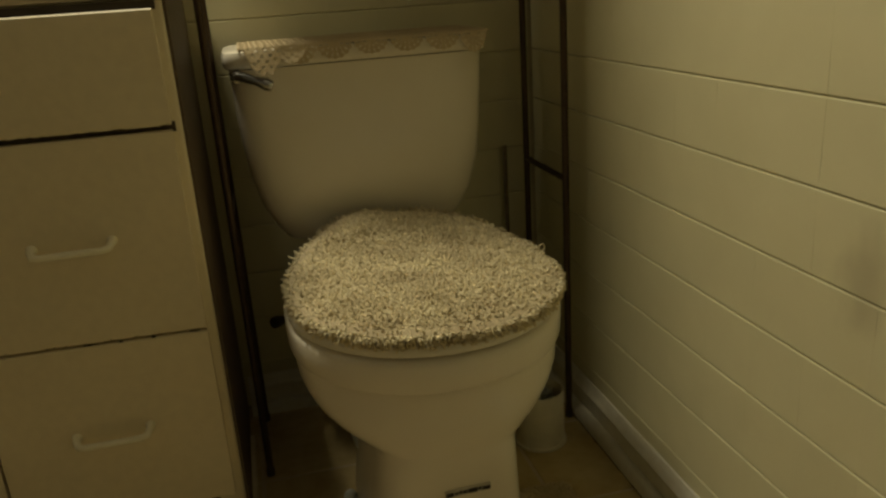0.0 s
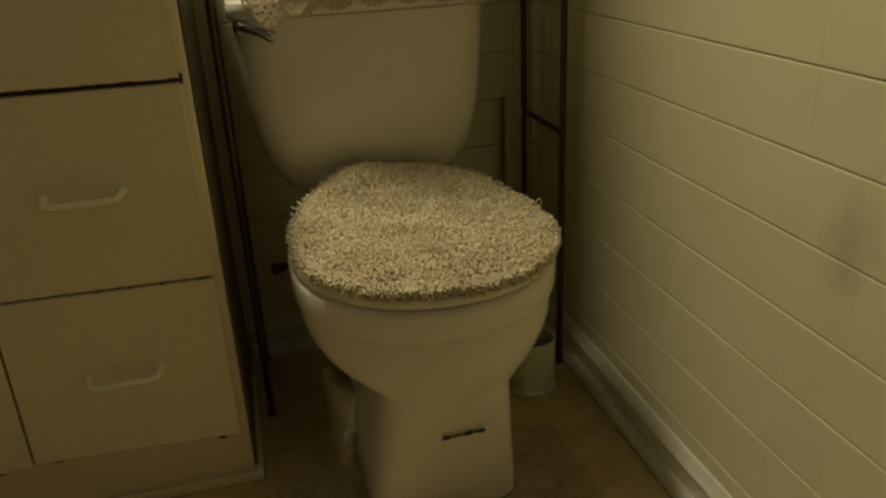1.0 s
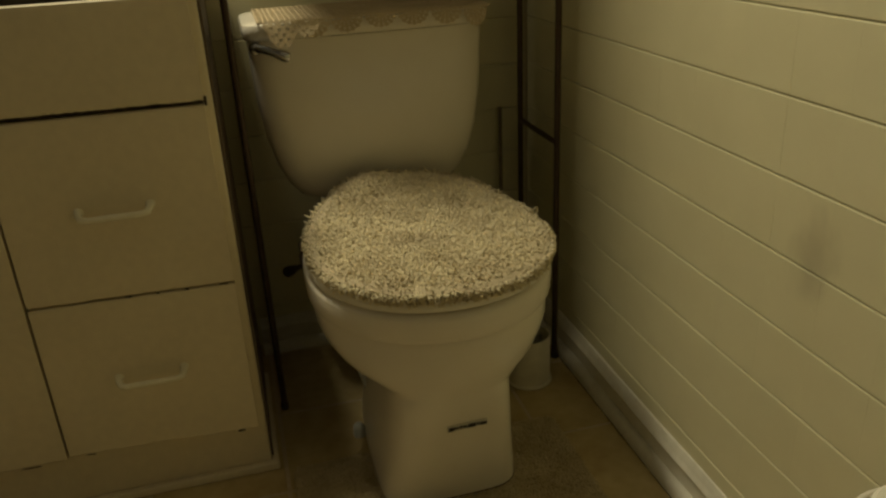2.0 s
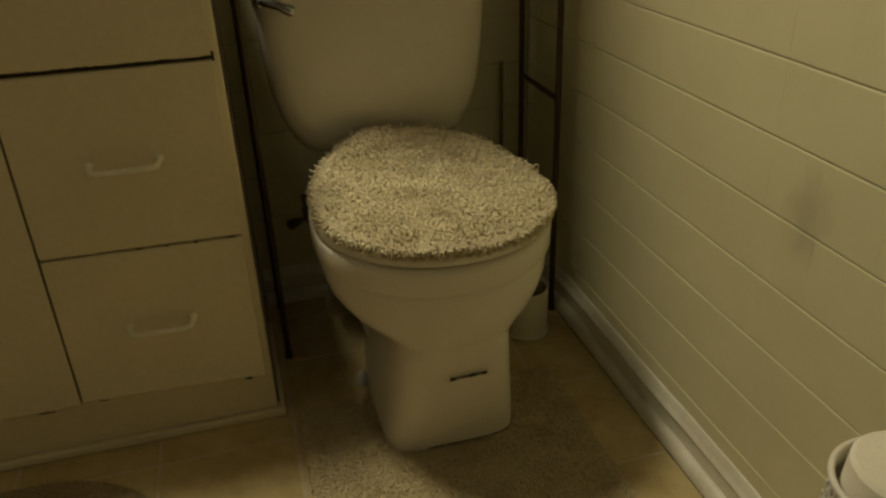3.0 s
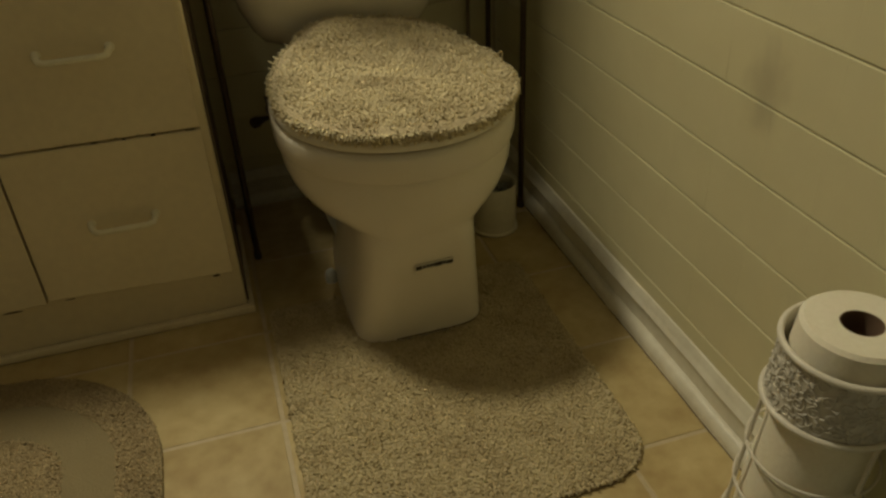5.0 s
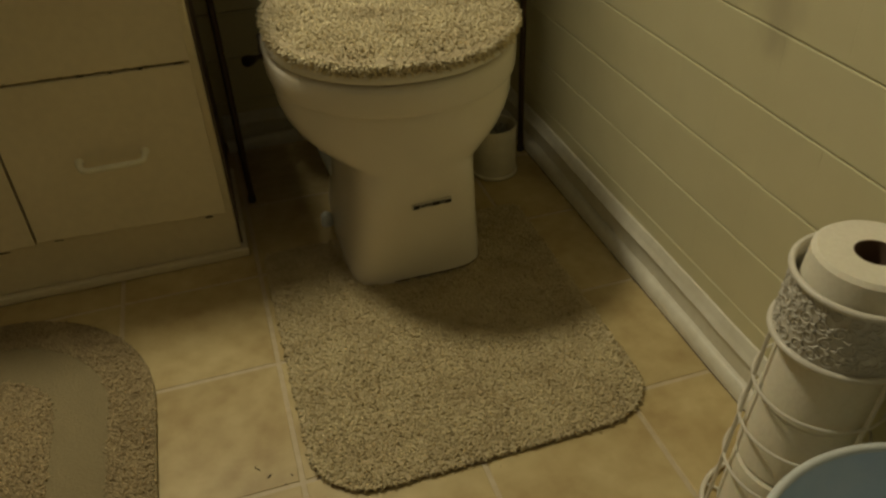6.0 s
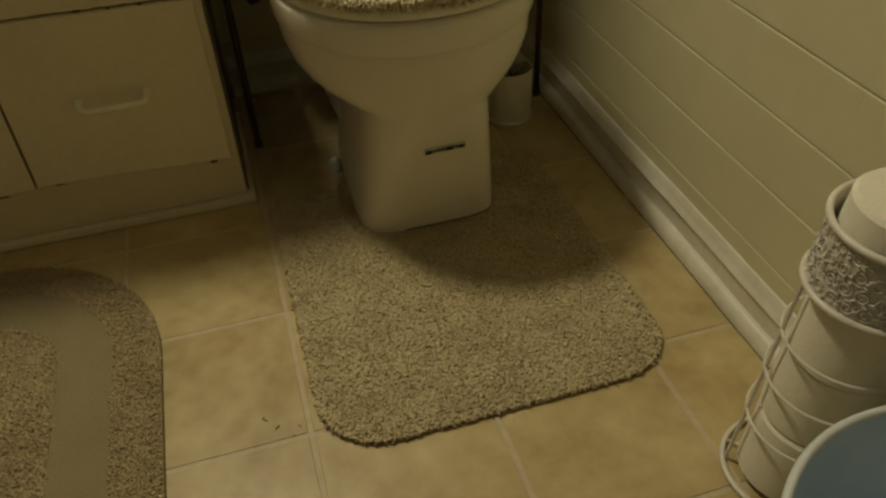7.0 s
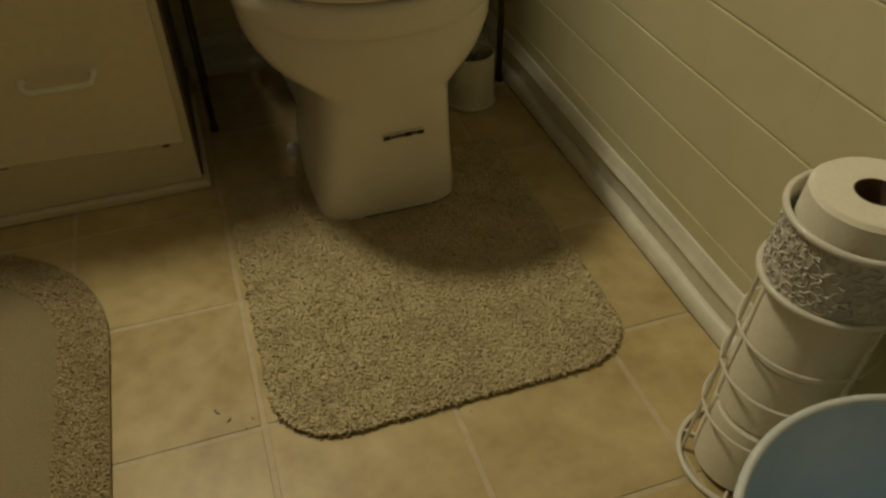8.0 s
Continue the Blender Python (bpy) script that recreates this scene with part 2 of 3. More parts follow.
floor = tagged(part("floor", box((LEFT, FRONT, -0.06), (RIGHT + 0.1, BACK + 0.1, -0.0011)), "floor_grout"), "beige vinyl floor in square stone-look tiles", "floor", kind="structure")
wall_right = tagged(part("wall_east", box((RIGHT + 0.006, FRONT, 0), (RIGHT + 0.1, BACK + 0.1, TOP)), "grout"), "cream wall clad in glazed square tiles", "wall", kind="structure")
wall_back = tagged(part("wall_north", box((LEFT, BACK + 0.006, 0), (RIGHT + 0.0055, BACK + 0.1, TOP)), "grout"), "cream tiled wall behind the toilet", "wall", kind="structure")
tagged(part("wall_west", box((LEFT - 0.1, FRONT, -0.06), (LEFT, BACK + 0.1, TOP)), "plaster"), "plain wall out of view, toned dark to cut bounce light", "wall", kind="structure")
tagged(part("wall_south", box((LEFT - 0.1, FRONT - 0.1, -0.06), (RIGHT + 0.1, FRONT, TOP)), "plaster"), "plain wall out of view, toned dark to cut bounce light", "wall", kind="structure")
tagged(part("ceiling", box((LEFT - 0.1, FRONT - 0.1, TOP), (RIGHT + 0.1, BACK + 0.1, TOP + 0.08)), "ceiling"), "plain ceiling out of view, toned dark to cut bounce light", "ceiling", kind="structure")
part("plaster_face", box((RIGHT, FRONT, Z0 + 11 * T), (RIGHT + 0.0058, BACK, TOP)), "plaster", wall_right)
part("plaster_face", box((LEFT, BACK, Z0 + 11 * T), (RIGHT, BACK + 0.0058, TOP)), "plaster", wall_back)


def skirting(length):
    """Board with a bevelled cap and a quarter-round shoe; runs along -y from the origin, wall face at x = 0."""
    board = [(0, 0.0), (-0.0095, 0.0), (-0.0095, 0.0520), (-0.0125, 0.0545), (-0.0135, 0.0580), (-0.0125, 0.0610), (-0.0095, 0.0640), (-0.0080, 0.0690), (-0.0030, 0.0790), (0, 0.0800)]
    shoe = [(-0.0100, 0.0), (-0.0255, 0.0)] + [(-0.0100 - 0.0155 * math.cos(a), 0.006 + 0.0190 * math.sin(a)) for a in np.linspace(0.0, math.pi / 2, 8)]
    out = []
    for profile in (board, shoe):
        steps = 60
        rng = random.Random(4)
        rows = []
        for i in range(steps + 1):
            wob = rng.uniform(-0.0006, 0.0006)
            rows.append([(x + (wob if x < -0.001 else 0), -length * i / steps, z + (wob if z > 0.01 else 0)) for x, z in profile])
        out.append(loft(rows))
    return out


base_right = thing("baseboard", (RIGHT, BACK, 0), "white painted baseboard with quarter-round shoe, scuffed", "baseboard", kind="structure")
for name, bm in zip(("board", "shoe_moulding"), skirting(BACK - FRONT)):
    bmesh.ops.translate(bm, verts=bm.verts, vec=(RIGHT - 0.0005, BACK - 0.001, 0))
    part(name, bm, "white_trim", base_right, angle=30)
rng = random.Random(31)
rows = []
for i in range(161):
    y = BACK - 0.02 - (BACK - FRONT - 0.04) * i / 160
    w = 0.0007 + 0.0011 * rng.random()
    x = RIGHT - 0.0257
    rows.append([(x + 0.001, y, 0.0002), (x - w, y, 0.0002), (x - w * 0.7, y, 0.0012), (x + 0.001, y, 0.0018)])
part("floor_seam", loft(rows), "seam_dark", base_right, "dark uneven seam along the floor")
base_back = thing("baseboard", (0, BACK, 0), "white painted baseboard behind the toilet", "baseboard", kind="structure")
for name, bm in zip(("board", "shoe_moulding"), skirting(0.60)):
    bmesh.ops.rotate(bm, verts=bm.verts, cent=(0, 0, 0), matrix=Matrix.Rotation(radians(90), 3, "Z"))
    bmesh.ops.translate(bm, verts=bm.verts, vec=(-0.012, BACK - 0.0005, 0))
    part(name, bm, "white_trim", base_back, angle=30)


# ---------------------------------------------------------------- vanity cabinet
CF, CX = 0.305, -0.022  # front plane of the carcass, its right side
vanity = thing("vanity_cabinet", (-0.55, CF, 0), "cream painted vanity cabinet with drawers, chipped edges", "cabinet")
part("body", box((-1.2, CF, 0.0), (CX, BACK - 0.02, 0.815), 0.0045, 3), "cabinet", vanity)
# dark colour paints the shade on the cabinet's toilet side
part("side_panel", box((CX + 0.0002, CF + 0.010, 0.017), (CX + 0.0040, BACK - 0.03, 0.815)), "side_shade", vanity, "side panel with the shade beside the toilet put into its colour")
part("toe_trim", box((-1.2, CF - 0.012, 0.0), (CX + 0.012, CF - 0.0005, 0.016), 0.003), "cabinet", vanity)
part("toe_trim", box((CX + 0.0005, CF, 0.0), (CX + 0.012, 0.60, 0.016), 0.003), "cabinet", vanity)


def chipped(lo, hi, seed, tilt_low=0.0, tilt_high=0.0):
    """A painted front with a worn lower edge; tilt_low and tilt_high drop its edges towards +x."""
    rng = random.Random(seed)
    nx = 60
    rows = []
    for i in range(nx + 1):
        u = i / nx
        x = lo[0] + (hi[0] - lo[0]) * u
        w = rng.uniform(0, 0.0012) if rng.random() < 0.75 else rng.uniform(0.0015, 0.0040)
        y0, y1, z0, z1, r = lo[1], hi[1], lo[2] - tilt_low * u, hi[2] - tilt_high * u, 0.002
        rows.append([(x, y1, z0 + w * 0.4), (x, y0 + r, z0 + w * 0.4), (x, y0, z0 + r + w), (x, y0, z1 - r), (x, y0 + r, z1), (x, y1, z1)])
    return loft(rows)


def pull(x, y, z, length=0.098):
    pts = [(x - length / 2, y, z + 0.006), (x - length / 2, y - 0.010, z + 0.005)]
    pts += [(x - length / 2 + 0.004, y - 0.020, z + 0.001), (x - length / 2 + 0.012, y - 0.023, z)]
    pts += [(2 * x - p[0], p[1], p[2]) for p in pts[::-1]]
    return tube(pts, 0.0048, 10, taper=[1.5, 1.1, 1.05, 1, 1, 1.05, 1.1, 1.5])


FY = CF - 0.017
GAP = -0.3335  # upright joint between the drawers and the doors
for z0, z1, has_pull, seed, low, high in ((0.6605, 0.803, False, 1, 0.002, 0.0), (0.3790, 0.6530, True, 2, 0.0045, 0.001), (0.1110, 0.3755, True, 3, 0.013, 0.0045)):
    drawer = part("drawer_front", chipped((GAP + 0.0022, FY, z0), (-0.034, CF - 0.0006, z1), seed, low, high), "cabinet", vanity, angle=25)
    if has_pull:
        part("handle", pull(-0.181, FY + 0.0005, 0.5115 if z0 > 0.3 else 0.2350), "handle", drawer, "white enamelled wire pull")
for x0, x1, seed in ((-0.675, GAP - 0.0022, 5), (-1.01, -0.679, 6)):
    part("door", chipped((x0, FY, 0.106), (x1, CF - 0.0006, 0.6530), seed), "cabinet", vanity, angle=25)
part("false_front", chipped((-1.02, FY, 0.6605), (GAP - 0.0022, CF - 0.0006, 0.803), 7), "cabinet", vanity, angle=25)
# dark strips that paint the shade in the gaps between the fronts
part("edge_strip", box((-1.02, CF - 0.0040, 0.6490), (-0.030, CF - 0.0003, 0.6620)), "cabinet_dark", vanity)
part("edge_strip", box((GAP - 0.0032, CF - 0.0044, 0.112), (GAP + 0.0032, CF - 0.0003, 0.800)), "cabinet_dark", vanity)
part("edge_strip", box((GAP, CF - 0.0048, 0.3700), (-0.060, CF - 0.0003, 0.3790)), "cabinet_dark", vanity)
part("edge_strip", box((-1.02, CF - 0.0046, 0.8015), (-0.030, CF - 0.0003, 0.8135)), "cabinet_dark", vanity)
for x, z, w, h in ((-0.148, 0.3745, 0.006, 0.003), (-0.105, 0.3740, 0.007, 0.004), (-0.190, 0.3755, 0.012, 0.002), (-0.050, 0.3735, 0.016, 0.002), (-0.063, 0.0995, 0.013, 0.005), (-0.390, 0.1055, 0.030, 0.003), (-0.300, 0.1095, 0.016, 0.002)):
    chip = lathe([(0.0001, 0.0), (0.5, 0.0), (0.42, 0.5), (0.0001, 0.6)], 0, 0, 9)
    for v in chip.verts:
        v.co = Vector((x + v.co.x * w + v.co.z * w * 0.3, FY - 0.0012 * v.co.z + 0.0002, z + v.co.y * h))
    part("paint_chip", chip, "cabinet_dark", vanity)
counter = tagged(part("countertop", box((-1.2, CF - 0.006, 0.8155), (CX + 0.022, BACK - 0.001, 0.838), 0.005), "counter"), "plain laminate countertop on the vanity cabinet", "countertop")

# ---------------------------------------------------------------- unseen shade added to keep the bulb's light off the ceiling
bulb_baffle = thing("bulb_baffle", (-0.28, 0.572, 2.18), "unseen bronze shade added above the bulb to block upward light", "lamp")
part("shade", lathe([(0.012, 2.236), (0.060, 2.228), (0.125, 2.200), (0.150, 2.172), (0.148, 2.170), (0.122, 2.196), (0.058, 2.224), (0.012, 2.231)], -0.28, 0.572, 40, closed=True), "bronze", bulb_baffle)
part("arm", tube([(-0.28, BACK, 2.25), (-0.28, 0.66, 2.262), (-0.28, 0.60, 2.258), (-0.28, 0.572, 2.234)], 0.009, 10), "bronze", bulb_baffle)
part("wall_plate", box((-0.33, BACK - 0.016, 2.20), (-0.23, BACK - 0.0002, 2.30), 0.005), "bronze", bulb_baffle)

# ---------------------------------------------------------------- toilet
TX, TKX = 0.268, 0.247  # middle of the bowl, middle of the tank
toilet = thing("toilet", (TX, 0.35, 0), "cream white porcelain toilet with closed lid and sticker on its foot", "toilet")

sections = []
for z, half, front, back, corner in (
    (0.000, 0.1150, 0.120, 0.560, 5.0), (0.010, 0.1155, 0.118, 0.560, 5.0), (0.020, 0.1140, 0.116, 0.558, 5.0), (0.060, 0.1095, 0.104, 0.55, 5.2),
    (0.120, 0.1030, 0.090, 0.54, 5.2), (0.180, 0.0975, 0.078, 0.53, 5.2), (0.222, 0.0955, 0.070, 0.53, 4.8), (0.234, 0.0985, 0.0685, 0.53, 4.0), (0.240, 0.108, 0.067, 0.52, 3.2),
    (0.245, 0.124, 0.0655, 0.52, 2.8), (0.251, 0.141, 0.064, 0.51, 2.5), (0.259, 0.1555, 0.062, 0.51, 2.35), (0.269, 0.1665, 0.060, 0.50, 2.25), (0.284, 0.1775, 0.058, 0.50, 2.15), (0.304, 0.1850, 0.056, 0.49, 2.1),
    (0.322, 0.1870, 0.0550, 0.49, 2.05), (0.334, 0.1872, 0.0542, 0.49, 2.05), (0.3375, 0.1862, 0.0552, 0.49, 2.05), (0.3395, 0.1862, 0.0552, 0.49, 2.05), (0.3405, 0.1920, 0.0490, 0.49, 2.05),
    (0.347, 0.1940, 0.046, 0.49, 2.05), (0.376, 0.1950, 0.045, 0.49, 2.05), (0.3825, 0.1935, 0.0465, 0.49, 2.05), (0.3855, 0.188, 0.052, 0.485, 2.05)):
    low = z < 0.25
    lean = -0.005 * min(1.0, max(0.0, (0.30 - z) / 0.07))
    sections.append(egg(TX + lean, half, front, back, z, 72, corner, middle=0.26 if not low else 0.24, corner_back=2.6))
bowl = part("bowl", loft(sections), "porcelain", toilet, angle=50)
# trapway bulge and foot at the rear of the base
trap = []
for y, s in ((0.290, 0.25), (0.298, 0.45), (0.312, 0.62), (0.335, 0.78), (0.365, 0.91), (0.40, 0.98), (0.44, 1.0), (0.50, 0.96), (0.55, 0.85), (0.58, 0.65)):
    ring_points = []
    for q in np.linspace(0, math.tau, 36, endpoint=False):
        c, v = power(math.cos(q), 0.75), power(math.sin(q), 0.75)
        ring_points.append((TX + 0.002 + (0.062 + 0.054 * s) * c * (1.0 + 0.16 * v), y, 0.045 + 0.056 * s + 0.062 * s * v))
    trap.append(ring_points)
# paler, bluer than the porcelain: direct light on the trapway put into its colour
part("trapway", loft(trap), "pale_cap_lit_trap", toilet, "side of the trapway, its pale bluish tone painting the light on it", angle=60)
for x in (TX - 0.128, TX + 0.128):
    part("bolt_cap", lathe([(0.0001, 0.026), (0.006, 0.025), (0.010, 0.020), (0.011, 0.014), (0.0115, 0.0)], x, 0.345, 20), "pale_cap_lit_trap", toilet, "white plastic bolt cap")
caulk = [p for k, p in enumerate(egg(TX - 0.005, 0.1155, 0.1175, 0.56, 0.0092, 96, 5.0, middle=0.24)) if 70 <= k <= 92]
part("caulk", tube(caulk, 0.0016, 6, taper=[0.4 + 0.6 * abs(math.sin(k * 1.9)) for k in range(len(caulk))]), "fray", toilet, "dark grimy caulk round the foot")
# rear deck under the tank
part("deck", loft([egg(TKX + 0.01, h, 0.42, 0.66, z, 48, 4.0) for z, h in ((0.26, 0.09), (0.30, 0.105), (0.36, 0.115), (0.3895, 0.118), (0.394, 0.112))]), "porcelain", toilet, angle=50)


def seat_ring(z, half, front, back=0.455, tip=0.0):
    return egg(TX, half, front, back, z, 72, 2.05, middle=0.25, corner_back=2.5, tip=tip)


part("seat", loft([seat_ring(z, h, f) for z, h, f in ((0.3858, 0.180, 0.060), (0.3860, 0.1830, 0.0570), (0.3888, 0.1830, 0.0570), (0.3891, 0.181, 0.059))]), "seat_plastic", toilet, angle=60)
lid = part("lid", loft([seat_ring(z, h, f) for z, h, f in ((0.3893, 0.184, 0.055), (0.3898, 0.1900, 0.0490), (0.393, 0.1915, 0.0475), (0.404, 0.1905, 0.0485), (0.4085, 0.184, 0.0550), (0.4095, 0.170, 0.069))]), "seat_plastic", toilet, angle=60)
for dx in (-0.075, 0.075):
    part("hinge", box((TX + dx - 0.02, 0.452, 0.3785), (TX + dx + 0.02, 0.478, 0.415), 0.006, 3), "seat_plastic", toilet)

# tank
rings = []
for z, half, front, back, c in ((0.400, 0.098, 0.560, 0.640, 3.0), (0.402, 0.130, 0.536, 0.664, 3.4), (0.410, 0.146, 0.524, 0.672, 3.8), (0.430, 0.161, 0.514, 0.680, 4.2), (0.470, 0.180, 0.506, 0.686, 4.6),
                                (0.520, 0.1925, 0.501, 0.689, 5.0), (0.580, 0.1995, 0.498, 0.690, 5.2), (0.640, 0.2030, 0.496, 0.690, 5.4), (0.690, 0.2045, 0.495, 0.690, 5.6), (0.702, 0.2045, 0.495, 0.690, 5.6)):
    rings.append(egg(TKX + 0.003, half + 0.003, front, back, z, 96, c))
part("tank", loft(rings), "porcelain", toilet, angle=50)
tank_lid = part("tank_lid", loft([egg(TKX, h, f, b, z, 96, 9.0) for z, h, f, b in (
    (0.7035, 0.200, 0.501, 0.688), (0.704, 0.2095, 0.488, 0.694), (0.708, 0.2115, 0.4845, 0.696), (0.722, 0.2125, 0.4835, 0.697), (0.7285, 0.2105, 0.4855, 0.696), (0.7310, 0.204, 0.492, 0.692), (0.7318, 0.19, 0.505, 0.68))]), "porcelain", toilet, angle=50)
lever = part("flush_lever", tube([(0.054, 0.480, 0.6955), (0.066, 0.476, 0.693), (0.084, 0.472, 0.686), (0.097, 0.471, 0.680), (0.104, 0.472, 0.677)], 0.0072, 14, taper=[1.0, 1.05, 0.95, 1.35, 1.15]), "chrome", toilet, "chrome flush lever")
esc = lathe([(0.0001, 0.0), (0.0105, 0.0), (0.0105, 0.006), (0.008, 0.014), (0.0001, 0.016)], 0, 0, 24)
bmesh.ops.rotate(esc, verts=esc.verts, cent=(0, 0, 0), matrix=Matrix.Rotation(radians(90), 3, "X"))
bmesh.ops.translate(esc, verts=esc.verts, vec=(0.054, 0.4990, 0.6925))
part("escutcheon", esc, "chrome", lever)

# sticker on the foot: a pale strip with dark bars for the small print
face = lambda z: 0.0715 + (0.20 - z) * 0.20


def on_foot(x0, x1, z0, z1, proud):
    """A small plate on the foot's front."""
    bm = bmesh.new()
    vs = []
    for z in (z0, z1):
        for x in (x0, x1):
            vs.append((x, z))
    pts = [(x, face(z) - proud, z + (x - 0.27) * 0.03) for x, z in vs] + [(x, face(z) - proud + 0.004, z + (x - 0.27) * 0.03) for x, z in vs]
    v = [bm.verts.new(p) for p in pts]
    for f in ((0, 1, 3, 2), (4, 6, 7, 5), (0, 4, 5, 1), (2, 3, 7, 6), (0, 2, 6, 4), (1, 5, 7, 3)):
        bm.faces.new([v[i] for i in f])
    return bm


SX, SZ = 0.243, 0.1715
sticker = part("sticker", on_foot(SX, SX + 0.062, SZ, SZ + 0.010, 0.0012), "sticker", toilet, "pale strip sticker with dark print", smooth=False)
rng = random.Random(8)
x = SX + 0.001
for w in (0.010, 0.005, 0.004, 0.006, 0.013, 0.004, 0.011):
    bar_low = 0.0012 if w > 0.008 else 0.0028
    part("print_bar", on_foot(x, x + w, SZ + bar_low, SZ + 0.0092 - rng.uniform(0, 0.0016), 0.0017), "ink", sticker, smooth=False)
    x += w + 0.0012

# ---------------------------------------------------------------- shag lid cover
cover = thing("lid_cover", (TX, 0.25, 0.4075), "fluffy beige shag cover over the toilet lid", "lid cover")


def cover_top(x, y):
    r = math.hypot((x - TX) / 0.2, (y - 0.25) / 0.2)
    rise = 0.036 * max(0.0, (y - 0.35) / 0.12) ** 1.6
    hump = 0.014 * math.exp(-(((x - TX + 0.055) / 0.06) ** 2 + ((y - 0.455) / 0.045) ** 2))
    return 0.4290 - 0.007 * min(1.2, r) ** 4 + rise + hump + 0.0035 * noise.noise(Vector((x * 22, y * 22, 3)))


def cover_ring(s, drop=0.0):
    ring = egg(TX + 0.003, 0.183 * s, 0.25 - 0.197 * s, 0.25 + 0.222 * s, 0, 72, 2.05, middle=0.25, corner_back=2.7)
    return [(x, y, cover_top(x, y) - drop) for x, y, _ in ring]


part("fabric", loft([cover_ring(0.99, 0.0065), cover_ring(1.015, 0.0085), cover_ring(1.02, 0.006), cover_ring(1.0, 0.004)] + [cover_ring(float(s), 0.0032) for s in np.linspace(0.95, 0.03, 18)], cap=False), "backing", cover)
rng = np.random.default_rng(5)
roots, normals = [], []
step = 0.0027
for gx in np.arange(TX - 0.21, TX + 0.21, step):
    for gy in np.arange(0.03, 0.50, step):
        x, y = gx + rng.uniform(-0.4, 0.4) * step, gy + rng.uniform(-0.4, 0.4) * step
        dx, dy = (x - TX - 0.003) / 0.190, ((y - 0.25) / 0.205 if y < 0.25 else (y - 0.25) / 0.229)
        p = 2.1 if y < 0.25 else 2.7
        r = (abs(dx) ** p + abs(dy) ** p) ** (1 / p)
        # a shallow crease across the pile
        crease = abs((y - 0.215) - 0.12 * (x - 0.36)) < 0.0030 and 0.29 < x < 0.43
        if r < 1.0 and not crease:
            out = max(0.0, r - 0.86) / 0.14
            roots.append((x, y, cover_top(x, y) - 0.004 - 0.007 * out * out))
            normals.append((dx * out * 1.8, dy * out * 1.8, 1.0 - 0.75 * out))
for k in range(900):
    a = rng.uniform(0, math.tau)
    s = 1.045
    e = 2 / (2.1 if math.sin(a) < 0 else 2.7)
    x, y = TX + 0.003 + 0.183 * s * power(math.cos(a), e), 0.25 + (0.197 if math.sin(a) < 0 else 0.222) * s * power(math.sin(a), e)
    roots.append((x, y, cover_top(x, y) - 0.006 + rng.uniform(-0.004, 0.002)))
    normals.append((math.cos(a), math.sin(a), rng.uniform(-2.2, -0.5)))
tufts("shag", roots, normals, 0.0044, 0.0018, cover, "shag", 1.0, 3)

roots, normals = [], []
for k in range(2500):
    a = rng.uniform(0, math.tau)
    e = 2 / (2.1 if math.sin(a) < 0 else 2.7)
    x, y = TX + 0.003 + 0.1875 * power(math.cos(a), e), 0.25 + (0.2015 if math.sin(a) < 0 else 0.226) * power(math.sin(a), e)
    roots.append((x, y, cover_top(x, y) - rng.uniform(0.004, 0.0185)))
    normals.append((math.cos(a), math.sin(a), rng.uniform(-0.9, 0.0)))
tufts("fringe", roots, normals, 0.0066, 0.0021, cover, "shag", 0.38, 13)

# a loose loop of yarn at the edge
loop = [(0.458 + 0.0045 * math.cos(q), 0.268 + 0.001 * math.cos(q), cover_top(0.45, 0.268) + 0.004 + 0.0055 * math.sin(q)) for q in np.linspace(-1.2, 4.3, 14)]
part("loose_loop", tube(loop, 0.0011, 6), "shag", cover)

# ---------------------------------------------------------------- lace runner
doily = thing("lace_runner", (0.26, 0.59, 0.7325), "cream crocheted lace runner with scalloped edge on the tank lid", "doily")
LZ = 0.7335


def sheet(x0, x1, y0, y1, nx, ny):
    """The runner's top, an open net of small square holes."""
    bm = bmesh.new()
    for i in range(nx + 1):
        x = x0 + (x1 - x0) * i / nx
        tube([(x, y0, LZ), (x + 0.002 * math.sin(i * 1.7), (y0 + y1) / 2, LZ + 0.0006), (x, y1, LZ)], 0.0017, 5, bm=bm)
    for j in range(ny + 1):
        y = y0 + (y1 - y0) * j / ny
        tube([(x0, y, LZ), ((x0 + x1) / 2, y, LZ + 0.0006), (x1, y, LZ)], 0.0017, 5, bm=bm)
    return bm


part("net", sheet(0.062, 0.458, 0.486, 0.690, 44, 22), "lace", doily)


def cloth(points, holes, thick=0.0016):
    """A crocheted patch from a grid of points, with its holes left open, given a thickness towards +y."""
    bm = bmesh.new()
    nu, nv = len(points), len(points[0])
    grid = [[bm.verts.new(p) for p in row] for row in points]
    for i in range(nu - 1):
        for j in range(nv - 1):
            if not holes(i, j):
                bm.faces.new((grid[i][j], grid[i + 1][j], grid[i + 1][j + 1], grid[i][j + 1]))
    loose = [v for v in bm.verts if not v.link_faces]
    bmesh.ops.delete(bm, geom=loose, context="VERTS")
    bmesh.ops.recalc_face_normals(bm, faces=bm.faces)
    bmesh.ops.solidify(bm, geom=bm.faces[:], thickness=thick)
    return bm


